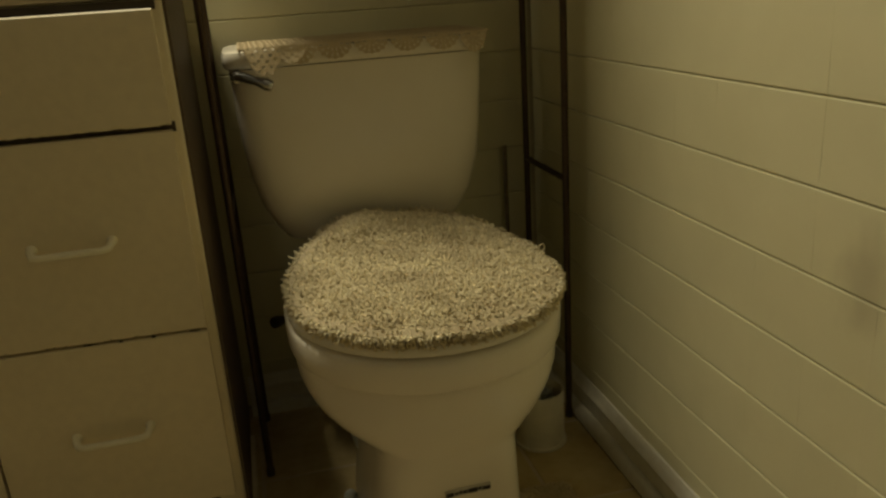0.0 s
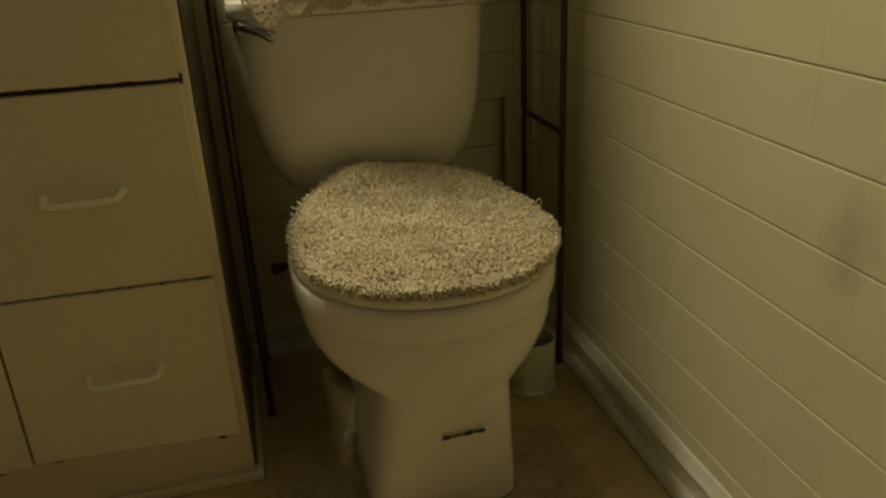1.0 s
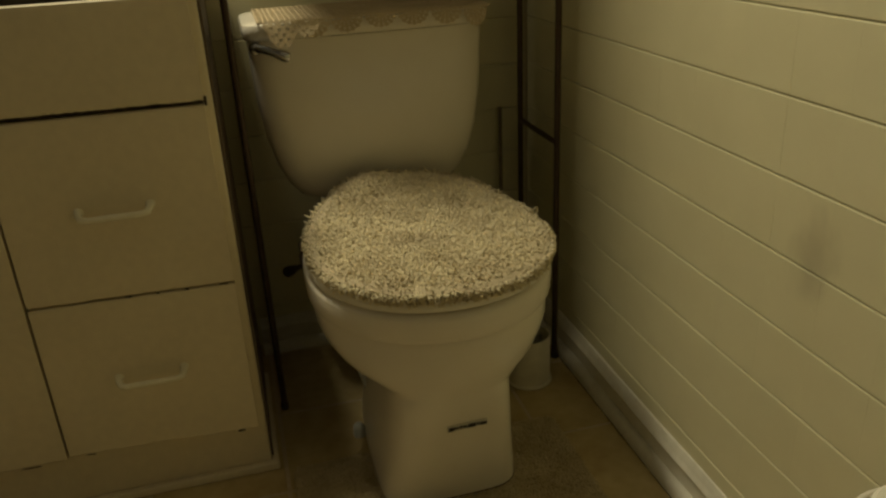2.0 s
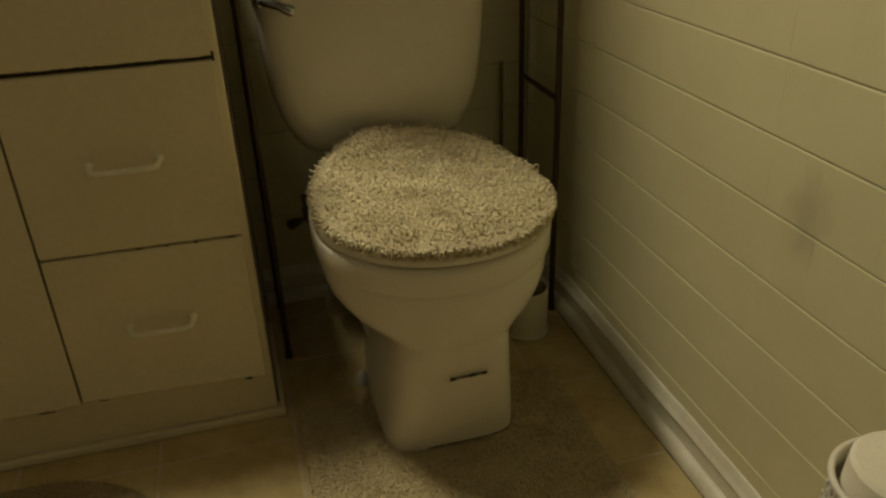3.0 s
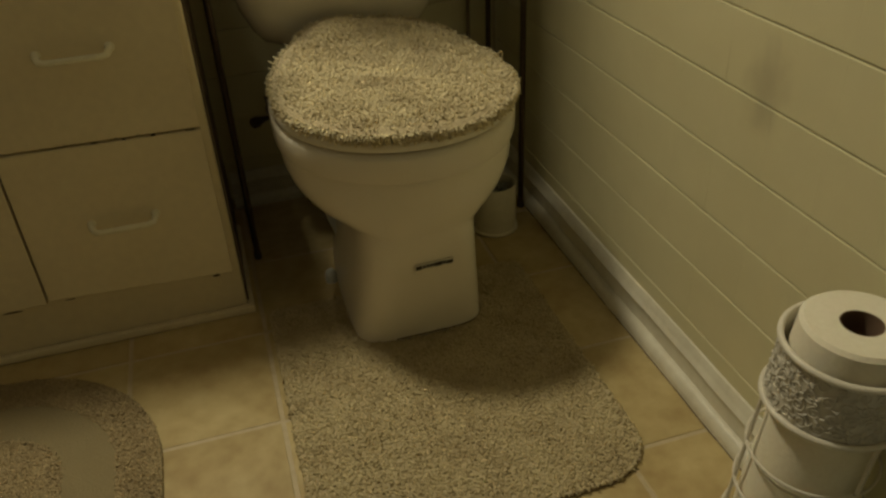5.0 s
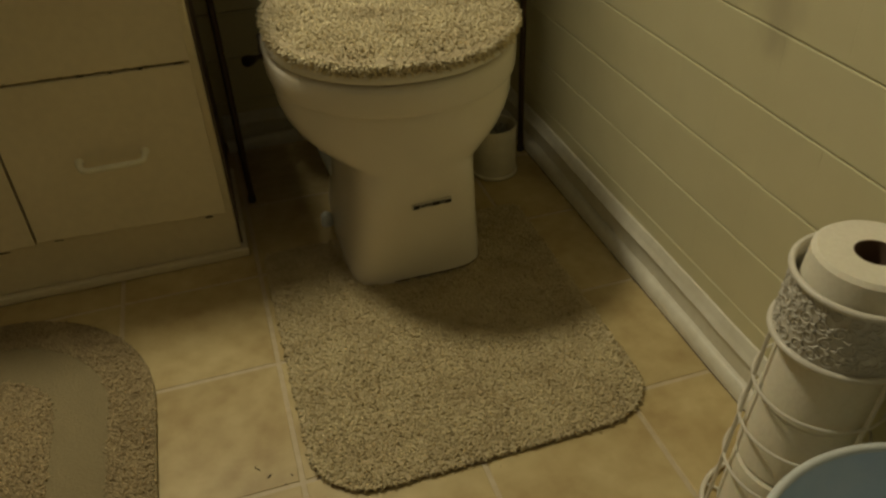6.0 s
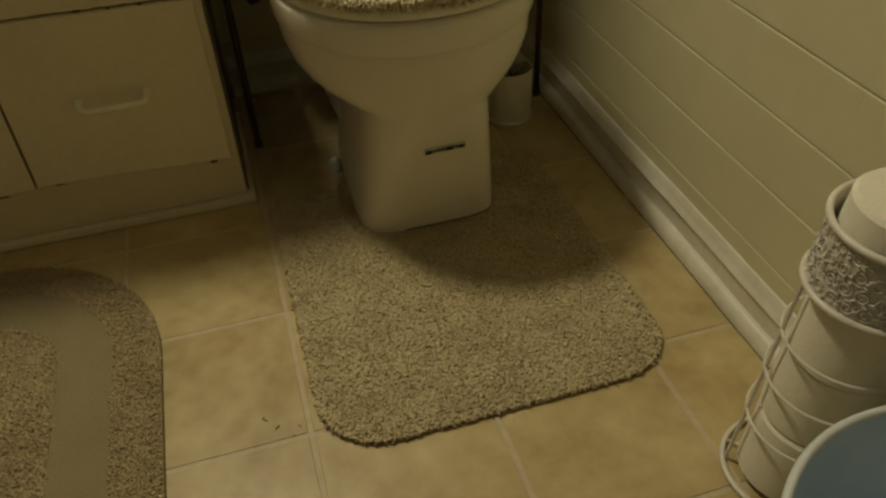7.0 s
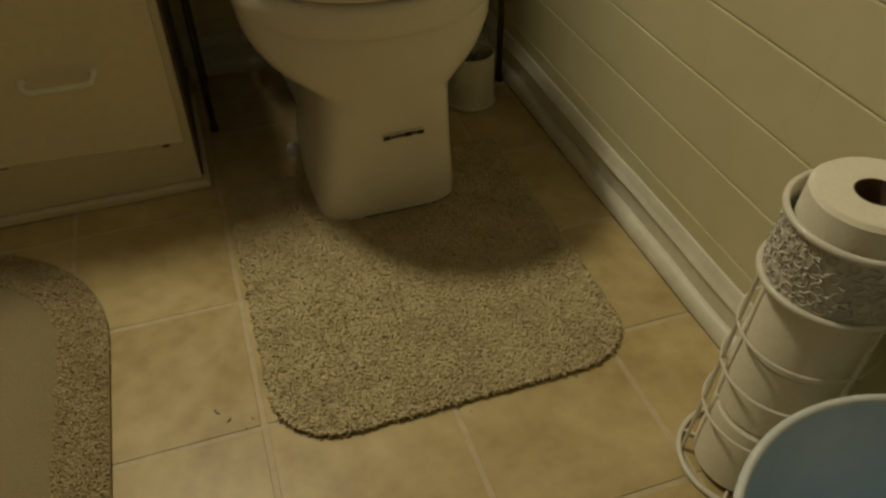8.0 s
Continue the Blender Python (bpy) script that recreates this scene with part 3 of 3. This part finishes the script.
def fan(cx, radius, drop, seed=0, y=0.4795):
    """A scallop that hangs over the front edge, with two arcs of holes and a knobbly border."""
    rows = []
    for r in np.linspace(0.04, 1.0, 16):
        row = []
        for k in range(49):
            a = math.pi * k / 48
            edge = 1 + (0.05 * math.cos(k * math.tau / 6) if r > 0.95 else 0)
            x = cx + radius * r * edge * math.cos(a)
            down = drop * r * edge * math.sin(a)
            row.append((x, y - 0.0015 * r * math.sin(a + seed) - 0.0005 - 0.12 * down, LZ + 0.0006 - down))
        rows.append(row)
    return cloth(rows, lambda i, j: (i in (10, 11, 12) and j % 6 in (2, 3)) or (i in (5, 6, 7) and j % 8 in (3, 4)) or (i == 4 and j % 12 in (5, 6)))


for i, (cx, radius, drop) in enumerate(((0.152, 0.027, 0.028), (0.206, 0.0275, 0.0245), (0.264, 0.0265, 0.0215), (0.321, 0.0265, 0.0220), (0.379, 0.0275, 0.0245), (0.430, 0.0215, 0.032))):
    part("scallop", fan(cx, radius, drop, seed=i), "lace", doily)


def tongue(x):
    """How far the corner hangs down at x."""
    centre = 0.040 * max(0.0, 1 - (abs(x - 0.098) / 0.030) ** 2.6)
    side = 0.027 * max(0.0, 1 - ((x - 0.138) / 0.030) ** 2)
    return max(centre, side, 0.004) * (1 + 0.05 * math.sin(x * 900))


rows = []
for k in range(61):
    x = 0.069 + 0.096 * k / 60
    d = tongue(x)
    rows.append([(x + 0.0015 * math.sin(v * 3), 0.4800 - 0.45 * d * v - 0.002 * math.sin(v * 2.4 + k * 0.08), LZ + 0.0008 - d * v) for v in np.linspace(0, 1, 31)])
part("corner_drape", cloth(rows, lambda i, j: (j % 6 in (2, 3, 4)) and ((i + (4 if (j // 6) % 2 else 0)) % 8 in (2, 3, 4)) and 1 < j < 29), "lace", doily)

# ---------------------------------------------------------------- storage rack over the toilet
rack = thing("storage_rack", (0.30, 0.59, 0), "dark bronze metal storage rack standing over the toilet", "rack")
RX0, RX1, RY0, RY1 = 0.014, 0.584, 0.476, 0.672
for x in (RX0, RX1):
    for y in (RY0, RY1):
        leg = part("leg", tube([(x, y, 0.006), (x, y, 0.9), (x, y, 1.96)], 0.0060, 14), "bronze", rack)
        part("foot", lathe([(0.0001, 0.0), (0.0072, 0.0), (0.0075, 0.012), (0.0068, 0.015), (0.0001, 0.015)], x, y, 16), "rubber", leg)
    for z in (0.472,):
        part("side_bar", tube([(x, RY0, z), (x, RY1, z)], 0.0055, 10), "bronze", rack)
# upper part is out of view, added to cast shade on wall and tank
for z in (1.12, 1.38, 1.93):
    part("shelf", box((RX0 + 0.004, RY0, z), (RX1 - 0.004, RY1, z + 0.018), 0.003), "bronze", rack)
part("cupboard", box((RX0 + 0.006, RY0 + 0.001, 1.3985), (RX1 - 0.006, RY1 - 0.001, 1.9295), 0.002), "bronze", rack)

rod = thing("wooden_rod", (0.548, 0.700, 0), "slim dark brown rod standing against the wall", "rod")
part("stick", tube([(0.548, 0.700, 0.002), (0.548, 0.700, 0.30), (0.549, 0.702, 0.495)], 0.0042, 10), "rod_wood", rod)

# ---------------------------------------------------------------- shut-off valve and hose
valve = thing("shutoff_valve", (0.075, 0.60, 0.2), "dark metal shut-off valve with supply hose beside the toilet", "valve")
part("pipe", tube([(0.10, BACK + 0.003, 0.240), (0.10, 0.63, 0.240)], 0.008, 12), "brass", valve)
part("body", tube([(0.10, 0.655, 0.240), (0.10, 0.61, 0.240)], 0.013, 12), "brass", valve)
part("knob", tube([(0.095, 0.612, 0.241), (0.078, 0.590, 0.246), (0.062, 0.572, 0.250), (0.056, 0.566, 0.251)], 0.008, 12, taper=[0.6, 0.7, 1.4, 1.3]), "brass", valve)
part("hose", tube([(0.105, 0.64, 0.25), (0.135, 0.65, 0.29), (0.155, 0.65, 0.34), (0.155, 0.645, 0.404)], 0.006, 10), "brass", valve)

# ---------------------------------------------------------------- toilet brush cup
brush = thing("brush_holder", (0.503, 0.418, 0), "cream plastic brush cup with bristles inside", "brush holder")
BX, BY = 0.503, 0.418
part("cup", lathe([(0.0001, 0.0), (0.0450, 0.0), (0.0475, 0.002), (0.0475, 0.006), (0.0440, 0.008), (0.0435, 0.104), (0.0425, 0.106), (0.0405, 0.105), (0.0405, 0.010), (0.0001, 0.010)], BX, BY, 40), "cup", brush)
rng = np.random.default_rng(9)
roots = np.stack([BX + 0.018 * rng.uniform(-1, 1, 260), BY + 0.018 * rng.uniform(-1, 1, 260), rng.uniform(0.060, 0.085, 260)], 1)
tufts("bristle_head", roots, (roots - np.array([BX, BY, 0.04])) * 10 + np.array([0, 0, 0.6]), 0.020, 0.0016, brush, "bristle", 0.4, 4)
part("brush_core", tube([(BX, BY, 0.012), (BX, BY, 0.085)], 0.018, 14), "bristle", brush)

# ---------------------------------------------------------------- contour mat round the toilet
mat = thing("contour_mat", (0.25, -0.10, 0), "beige shag contour mat round the toilet foot", "bath mat")
MX0, MX1, MY0, MY1 = 0.014, 0.492, -0.274, 0.280


def rounded(x0, x1, y0, y1, r, n=12):
    pts = []
    for cx, cy, a0 in ((x1 - r, y0 + r, -90), (x1 - r, y1 - 0.02, 0), (x0 + 0.02, y1 - 0.02, 90), (x0 + r, y0 + r, 180)):
        rr = r if a0 in (-90, 180) else 0.02
        if a0 == 0:
            cx = x1 - rr
        for k in range(n + 1):
            a = radians(a0 + 90 * k / n)
            pts.append((cx + rr * math.cos(a), cy + rr * math.sin(a)))
    return pts


def in_mat(x, y, inset=0.0):
    x0, x1, y0, y1 = MX0 + inset, MX1 - inset, MY0 + inset, MY1 - inset
    if not (x0 < x < x1 and y0 < y < y1):
        return False
    r = 0.085 - inset
    for cx, s in ((x0 + r, -1), (x1 - r, 1)):
        if (x - cx) * s > 0 and y < y0 + r and math.hypot(x - cx, y - y0 - r) > r:
            return False
    # the cut-out for the foot
    return not (abs(x - TX) < 0.124 and y > 0.112 and ((abs(x - TX) / 0.124) ** 3.2 + (max(0, 0.25 - y) / 0.14) ** 3.2) < 1) and not (abs(x - TX) < 0.13 and y > 0.25)


outline = rounded(MX0, MX1, MY0, MY1, 0.085)
hole = [(TX + 0.120, MY1)] + [(p[0], p[1]) for p in egg(TX, 0.120, 0.114, 0.44, 0, 40, 3.4, middle=0.285)[20:40] if p[1] < MY1][::-1] + [(TX - 0.120, MY1)]
# the outline runs front right, back right, then round the cut-out, back left, front left
half = len(outline) // 2
ring = outline[:half] + hole + outline[half:]
bm = bmesh.new()
low = [bm.verts.new((x, y, 0.0006)) for x, y in ring]
high = [bm.verts.new((x, y, 0.0062)) for x, y in ring]
for k in range(len(ring)):
    bm.faces.new((low[k], low[(k + 1) % len(ring)], high[(k + 1) % len(ring)], high[k]))
bm.faces.new(high)
bm.faces.new(low[::-1])
bmesh.ops.triangulate(bm, faces=[f for f in bm.faces if len(f.verts) > 4])
part("backing", bm, "backing", mat, smooth=False)
rng = np.random.default_rng(11)
roots, normals = [], []
step = 0.0024
for gx in np.arange(MX0, MX1, step):
    for gy in np.arange(MY0, MY1, step):
        x, y = gx + rng.uniform(-0.45, 0.45) * step, gy + rng.uniform(-0.45, 0.45) * step
        if in_mat(x, y, 0.003) and noise.noise(Vector((x * 110, y * 210, 0))) > -0.76:
            roots.append((x, y, 0.0048))
            normals.append((0.25 * noise.noise(Vector((x * 30, y * 30, 5))), -0.15 + 0.25 * noise.noise(Vector((x * 30, y * 30, 9))), 1))
for k in range(len(ring)):
    p, q = ring[k], ring[(k + 1) % len(ring)]
    if p[1] > 0.27 and q[1] > 0.27:
        continue
    d = math.hypot(q[0] - p[0], q[1] - p[1])
    nx, ny = (q[1] - p[1]) / (d or 1), -(q[0] - p[0]) / (d or 1)
    for s in range(int(d / 0.0011)):
        u = rng.uniform(0, 1)
        roots.append((p[0] + (q[0] - p[0]) * u - 0.001 * nx, p[1] + (q[1] - p[1]) * u - 0.001 * ny, rng.uniform(0.0030, 0.0066)))
        normals.append((nx, ny, rng.uniform(-0.3, 0.9)))
tufts("shag", roots, normals, 0.0040, 0.0022, mat, "mat_shag", 0.75, 6)
edge = [(x, y, 0.0035) for x, y in outline[:13][::-1]] + [(x, y, 0.0035) for x, y in outline[39:52][::-1]]
part("binding", tube([(x, y, 0.0022) for x, y, _ in edge], 0.0022, 6), "fray", mat, "dark frayed binding")

# ---------------------------------------------------------------- bath rug with a flat band
rug = thing("bath_rug", (-0.47, -0.25, 0), "beige shag bath rug with a lighter flat woven band", "bath rug")
RUG = (-0.78, -0.178, -0.72, 0.232)
RR = 0.25


def rug_depth(x, y):
    """How far inside the rug's rounded outline a point lies."""
    x0, x1, y0, y1 = RUG
    r = RR
    qx, qy = max(x0 + r - x, x - x1 + r), max(y0 + r - y, y - y1 + r)
    return r - (math.hypot(max(qx, 0), max(qy, 0)) + min(max(qx, qy), 0))


x0, x1, y0, y1 = RUG
pts = []
for cx, cy, a0 in ((x1 - RR, y0 + RR, -90), (x1 - RR, y1 - RR, 0), (x0 + RR, y1 - RR, 90), (x0 + RR, y0 + RR, 180)):
    for k in range(13):
        a = radians(a0 + 90 * k / 12)
        pts.append((cx + RR * math.cos(a), cy + RR * math.sin(a)))
part("backing", loft([[(x, y, z) for x, y in pts] for z in (0.0006, 0.0078)]), "plush", rug, "lighter flat woven band", angle=30)
rng = np.random.default_rng(12)
roots, normals = [], []
for gx0, gx1, gy0, gy1, step in ((-0.56, x1, -0.42, y1, 0.0022), (x0, -0.56, -0.42, y1, 0.0034), (x0, x1, y0, -0.42, 0.0034)):
    for gx in np.arange(gx0, gx1, step):
        for gy in np.arange(gy0, gy1, step):
            x, y = gx + rng.uniform(-0.45, 0.45) * step, gy + rng.uniform(-0.45, 0.45) * step
            d = rug_depth(x, y)
            edge = 0.002 * noise.noise(Vector((x * 80, y * 80, 1)))
            if noise.noise(Vector((x * 90, y * 210, 4))) > -0.58 and (0.003 < d < 0.064 + edge or d > 0.138 + edge):
                roots.append((x, y, 0.0066))
                normals.append((0.2 * noise.noise(Vector((x * 30, y * 30, 5))), 0.2 * noise.noise(Vector((x * 30, y * 30, 9))), 1))
tufts("shag", roots, normals, 0.0040, 0.0020, rug, "rug_shag", 0.65, 7)

# ---------------------------------------------------------------- toilet roll stand
HX, HY = 0.521, -0.4535
stand = thing("toilet_roll_stand", (HX, HY, 0), "white wire toilet roll stand with a pierced scrollwork band", "roll stand")
R = 0.0672
part("base_ring", tube(circle(HX, HY, 0.0045, R + 0.004), 0.0032, 10, closed=True), "wire", stand)
for a in (40, 130):
    c, s = (R + 0.004) * math.cos(radians(a)), (R + 0.004) * math.sin(radians(a))
    part("base_wire", tube([(HX - c, HY - s, 0.0046), (HX + c, HY + s, 0.0046)], 0.0018, 8), "wire", stand)
for z in (0.090, 0.155, 0.210):
    part("wire_ring", tube(circle(HX, HY, z, R), 0.0017, 8, closed=True), "wire", stand)
for a in (150, 270, 30):
    x, y = HX + (R - 0.001) * math.cos(radians(a)), HY + (R - 0.001) * math.sin(radians(a))
    part("upright", tube([(x, y, 0.004), (x, y, 0.285)], 0.0023, 8), "wire", stand)
BZ0, BZ1 = 0.281, 0.353
for z in (BZ0, BZ1):
    part("band_rim", tube(circle(HX, HY, z, R + 0.002), 0.0034, 10, closed=True), "wire", stand)
part("lining", lathe([(R - 0.0005, BZ0), (R - 0.0005, BZ1), (R - 0.0018, BZ1), (R - 0.0018, BZ0)], HX, HY, 64, closed=True), "filigree", stand, "grey backing of the scrollwork band")


def on_band(u, z, out=0.0):
    a = u / R
    return (HX + (R + 0.0004 + out) * math.cos(a), HY + (R + 0.0004 + out) * math.sin(a), z)


def scroll(u, z, size, turn, flip):
    pts = []
    for k in range(20):
        a = turn + flip * k * 0.55
        r = size * (1 - k / 23)
        pts.append(on_band(u + r * math.cos(a), z + r * math.sin(a)))
    return tube(pts, 0.0009, 5, taper=[1.0 - 0.02 * k for k in range(20)])


span = math.tau * R
rng = random.Random(3)
band = bmesh.new()
cols = 25
for i in range(cols):
    for j in range(4):
        u = span * (i + (0.5 if j % 2 else 0)) / cols
        z = BZ0 + 0.0115 + j * 0.0166
        flip = 1 if (i + j) % 2 else -1
        join(band, scroll(u, z, 0.0080, rng.uniform(0, 6.28), flip))
        for q in range(3):
            a = rng.uniform(0, 6.28)
            c, s = math.cos(a), math.sin(a)
            du, dz = 0.0085 * c, 0.0085 * s
            if BZ0 + 0.004 < z + 1.5 * dz < BZ1 - 0.004:
                join(band, tube([on_band(u + du * 0.8, z + dz * 0.8), on_band(u + du * 1.2 - s * 0.002, z + dz * 1.2 + c * 0.002, 0.0006), on_band(u + du * 1.5, z + dz * 1.5)], 0.0013, 5, taper=[0.5, 1.2, 0.3]))
part("scrollwork", band, "filigree", stand, "raised leafy scrollwork in grey-white metal")


def roll(z, place):
    ob = thing("toilet_roll", place, "white toilet paper roll with cardboard core", "toilet roll", "rolls in the stand")
    x, y = place[0], place[1]
    r, c, h = 0.0565, 0.0205, 0.093
    part("paper", lathe([(c, z), (r - 0.003, z), (r, z + 0.003), (r + 0.0006, z + h * 0.5), (r, z + h - 0.004), (r - 0.004, z + h), (c, z + h - 0.0008)], x, y, 56), "paper", ob)
    part("core", lathe([(c, z), (c, z + h - 0.001), (c - 0.0012, z + h - 0.001), (c - 0.0012, z)], x, y, 32, closed=True), "card", ob, "brown cardboard core")
    return ob


rolls = [roll(0.0072, (HX + 0.000, HY - 0.002, 0.0072)), roll(0.1002, (HX + 0.001, HY + 0.001, 0.1002)), roll(0.1932, (HX - 0.001, HY - 0.003, 0.1932)), roll(0.2862, (HX - 0.003, HY - 0.001, 0.2862))]
# stand and rolls are sheared towards the wall to fit the camera's view
LEAN = 0.100
for ob in (stand, *rolls):
    for piece in ob.children:
        for v in piece.data.vertices:
            v.co.x += LEAN * v.co.z

# ---------------------------------------------------------------- waste bin
WX, WY, WR, WZ = 0.447, -0.727, 0.160, 0.270
waste = thing("waste_bin", (WX, WY, 0), "blue plastic waste bin with a pale rolled rim", "waste bin")
part("body", lathe([(0.0001, 0.0), (0.108, 0.0), (0.114, 0.004), (WR - 0.004, WZ - 0.004), (WR - 0.0065, WZ - 0.004), (0.111, 0.008), (0.0001, 0.007)], WX, WY, 72), "bin_blue", waste)
part("rim", tube(circle(WX, WY, WZ - 0.002, WR - 0.003, 72), 0.0042, 10, closed=True), "bin_white", waste, "pale rolled rim")

# ---------------------------------------------------------------- crumbs and lint on the floor
for i, (x, y) in enumerate(((-0.056, -0.186), (-0.052, -0.191), (-0.040, -0.206), (-0.012, -0.212), (-0.020, -0.224), (0.245, -0.292))):
    rng = random.Random(i)
    pts = [(x + rng.uniform(-0.003, 0.003), y + rng.uniform(-0.003, 0.003), 0.0012) for _ in range(3)]
    tagged(part("lint", tube(pts, 0.0006, 5), "lint"), "tiny dark speck of lint on the floor", "lint", "specks on the floor")

# ---------------------------------------------------------------- wall and floor tiles
def slab(axis, out, wide, high, thick, seam):
    """A wall tile with rounded upper and lower edges; seam is the open joint below and above."""
    w, h = wide / 2 - 0.00004, high / 2 - seam / 2
    profile = [(0.0, -h), (thick - 0.0018, -h), (thick - 0.0007, -h + 0.0005), (thick, -h + 0.0020), (thick, h - 0.0020), (thick - 0.0007, h - 0.0005), (thick - 0.0018, h), (0.0, h)]
    rows = []
    for s, inset in ((-w, 0.00014), (-w + 0.0008, 0.0), (w - 0.0008, 0.0), (w, 0.00014)):
        ring = []
        for d, z in profile:
            d = max(0.0, d - inset)
            ring.append((-d, s, z) if axis == "x" else (s, -d, z))
        rows.append(ring)
    return finish("tile", loft(rows), "wall_tile", True, 9)


wall_tile = slab("x", -1, T, T, 0.0065, 0.0009)
rng = random.Random(21)
row_count = 11
for r in range(-1, row_count):
    for c in range(-1, 15):
        ob = new("tile", wall_tile)
        ob.parent = wall_right
        ob.location = (RIGHT + 0.0068 + rng.uniform(-0.00008, 0.00008), BACK - 0.065 - T * (c + 0.5), Z0 + T * (r + 0.5))
        ob.rotation_euler = (0, rng.uniform(-0.003, 0.003), rng.uniform(-0.0003, 0.0003))
rest = bmesh.new()
for r in range(-1, row_count):
    for c in range(15, 23):
        y, z = BACK - 0.065 - T * (c + 0.5), Z0 + T * (r + 0.5)
        box((RIGHT + 0.0003, y - T / 2 + 0.0004, z - T / 2 + 0.0007), (RIGHT + 0.0065, y + T / 2 - 0.0004, z + T / 2 - 0.0007), bm=rest)
tagged(part("tile_field", rest, "wall_tile", wall_right), kind="stuff")
back_tile = slab("y", -1, T, T, 0.0065, 0.0005)
for r in range(-1, row_count):
    for c in range(7):
        ob = new("tile", back_tile)
        ob.parent = wall_back
        ob.location = (RIGHT - 0.009 - T * (c + 0.5), BACK + 0.0068 + rng.uniform(-0.0002, 0.0002), Z0 + T * (r + 0.5))

floor_tile = finish("tile", box((-G / 2 + 0.0035, -G / 2 + 0.0035, -0.004), (G / 2 - 0.0035, G / 2 - 0.0035, 0.0), 0.0009, 2), "floor_tile", True, 9)
for i in range(-8, 4):
    for j in range(-10, 4):
        x, y = G * (i + 0.5), G * (j + 0.5)
        if x + G / 2 > RIGHT + 0.09 + G or x - G / 2 < LEFT - G or y - G / 2 > BACK:
            continue
        ob = new("tile", floor_tile)
        ob.parent = floor
        ob.location = (x, y, 0)
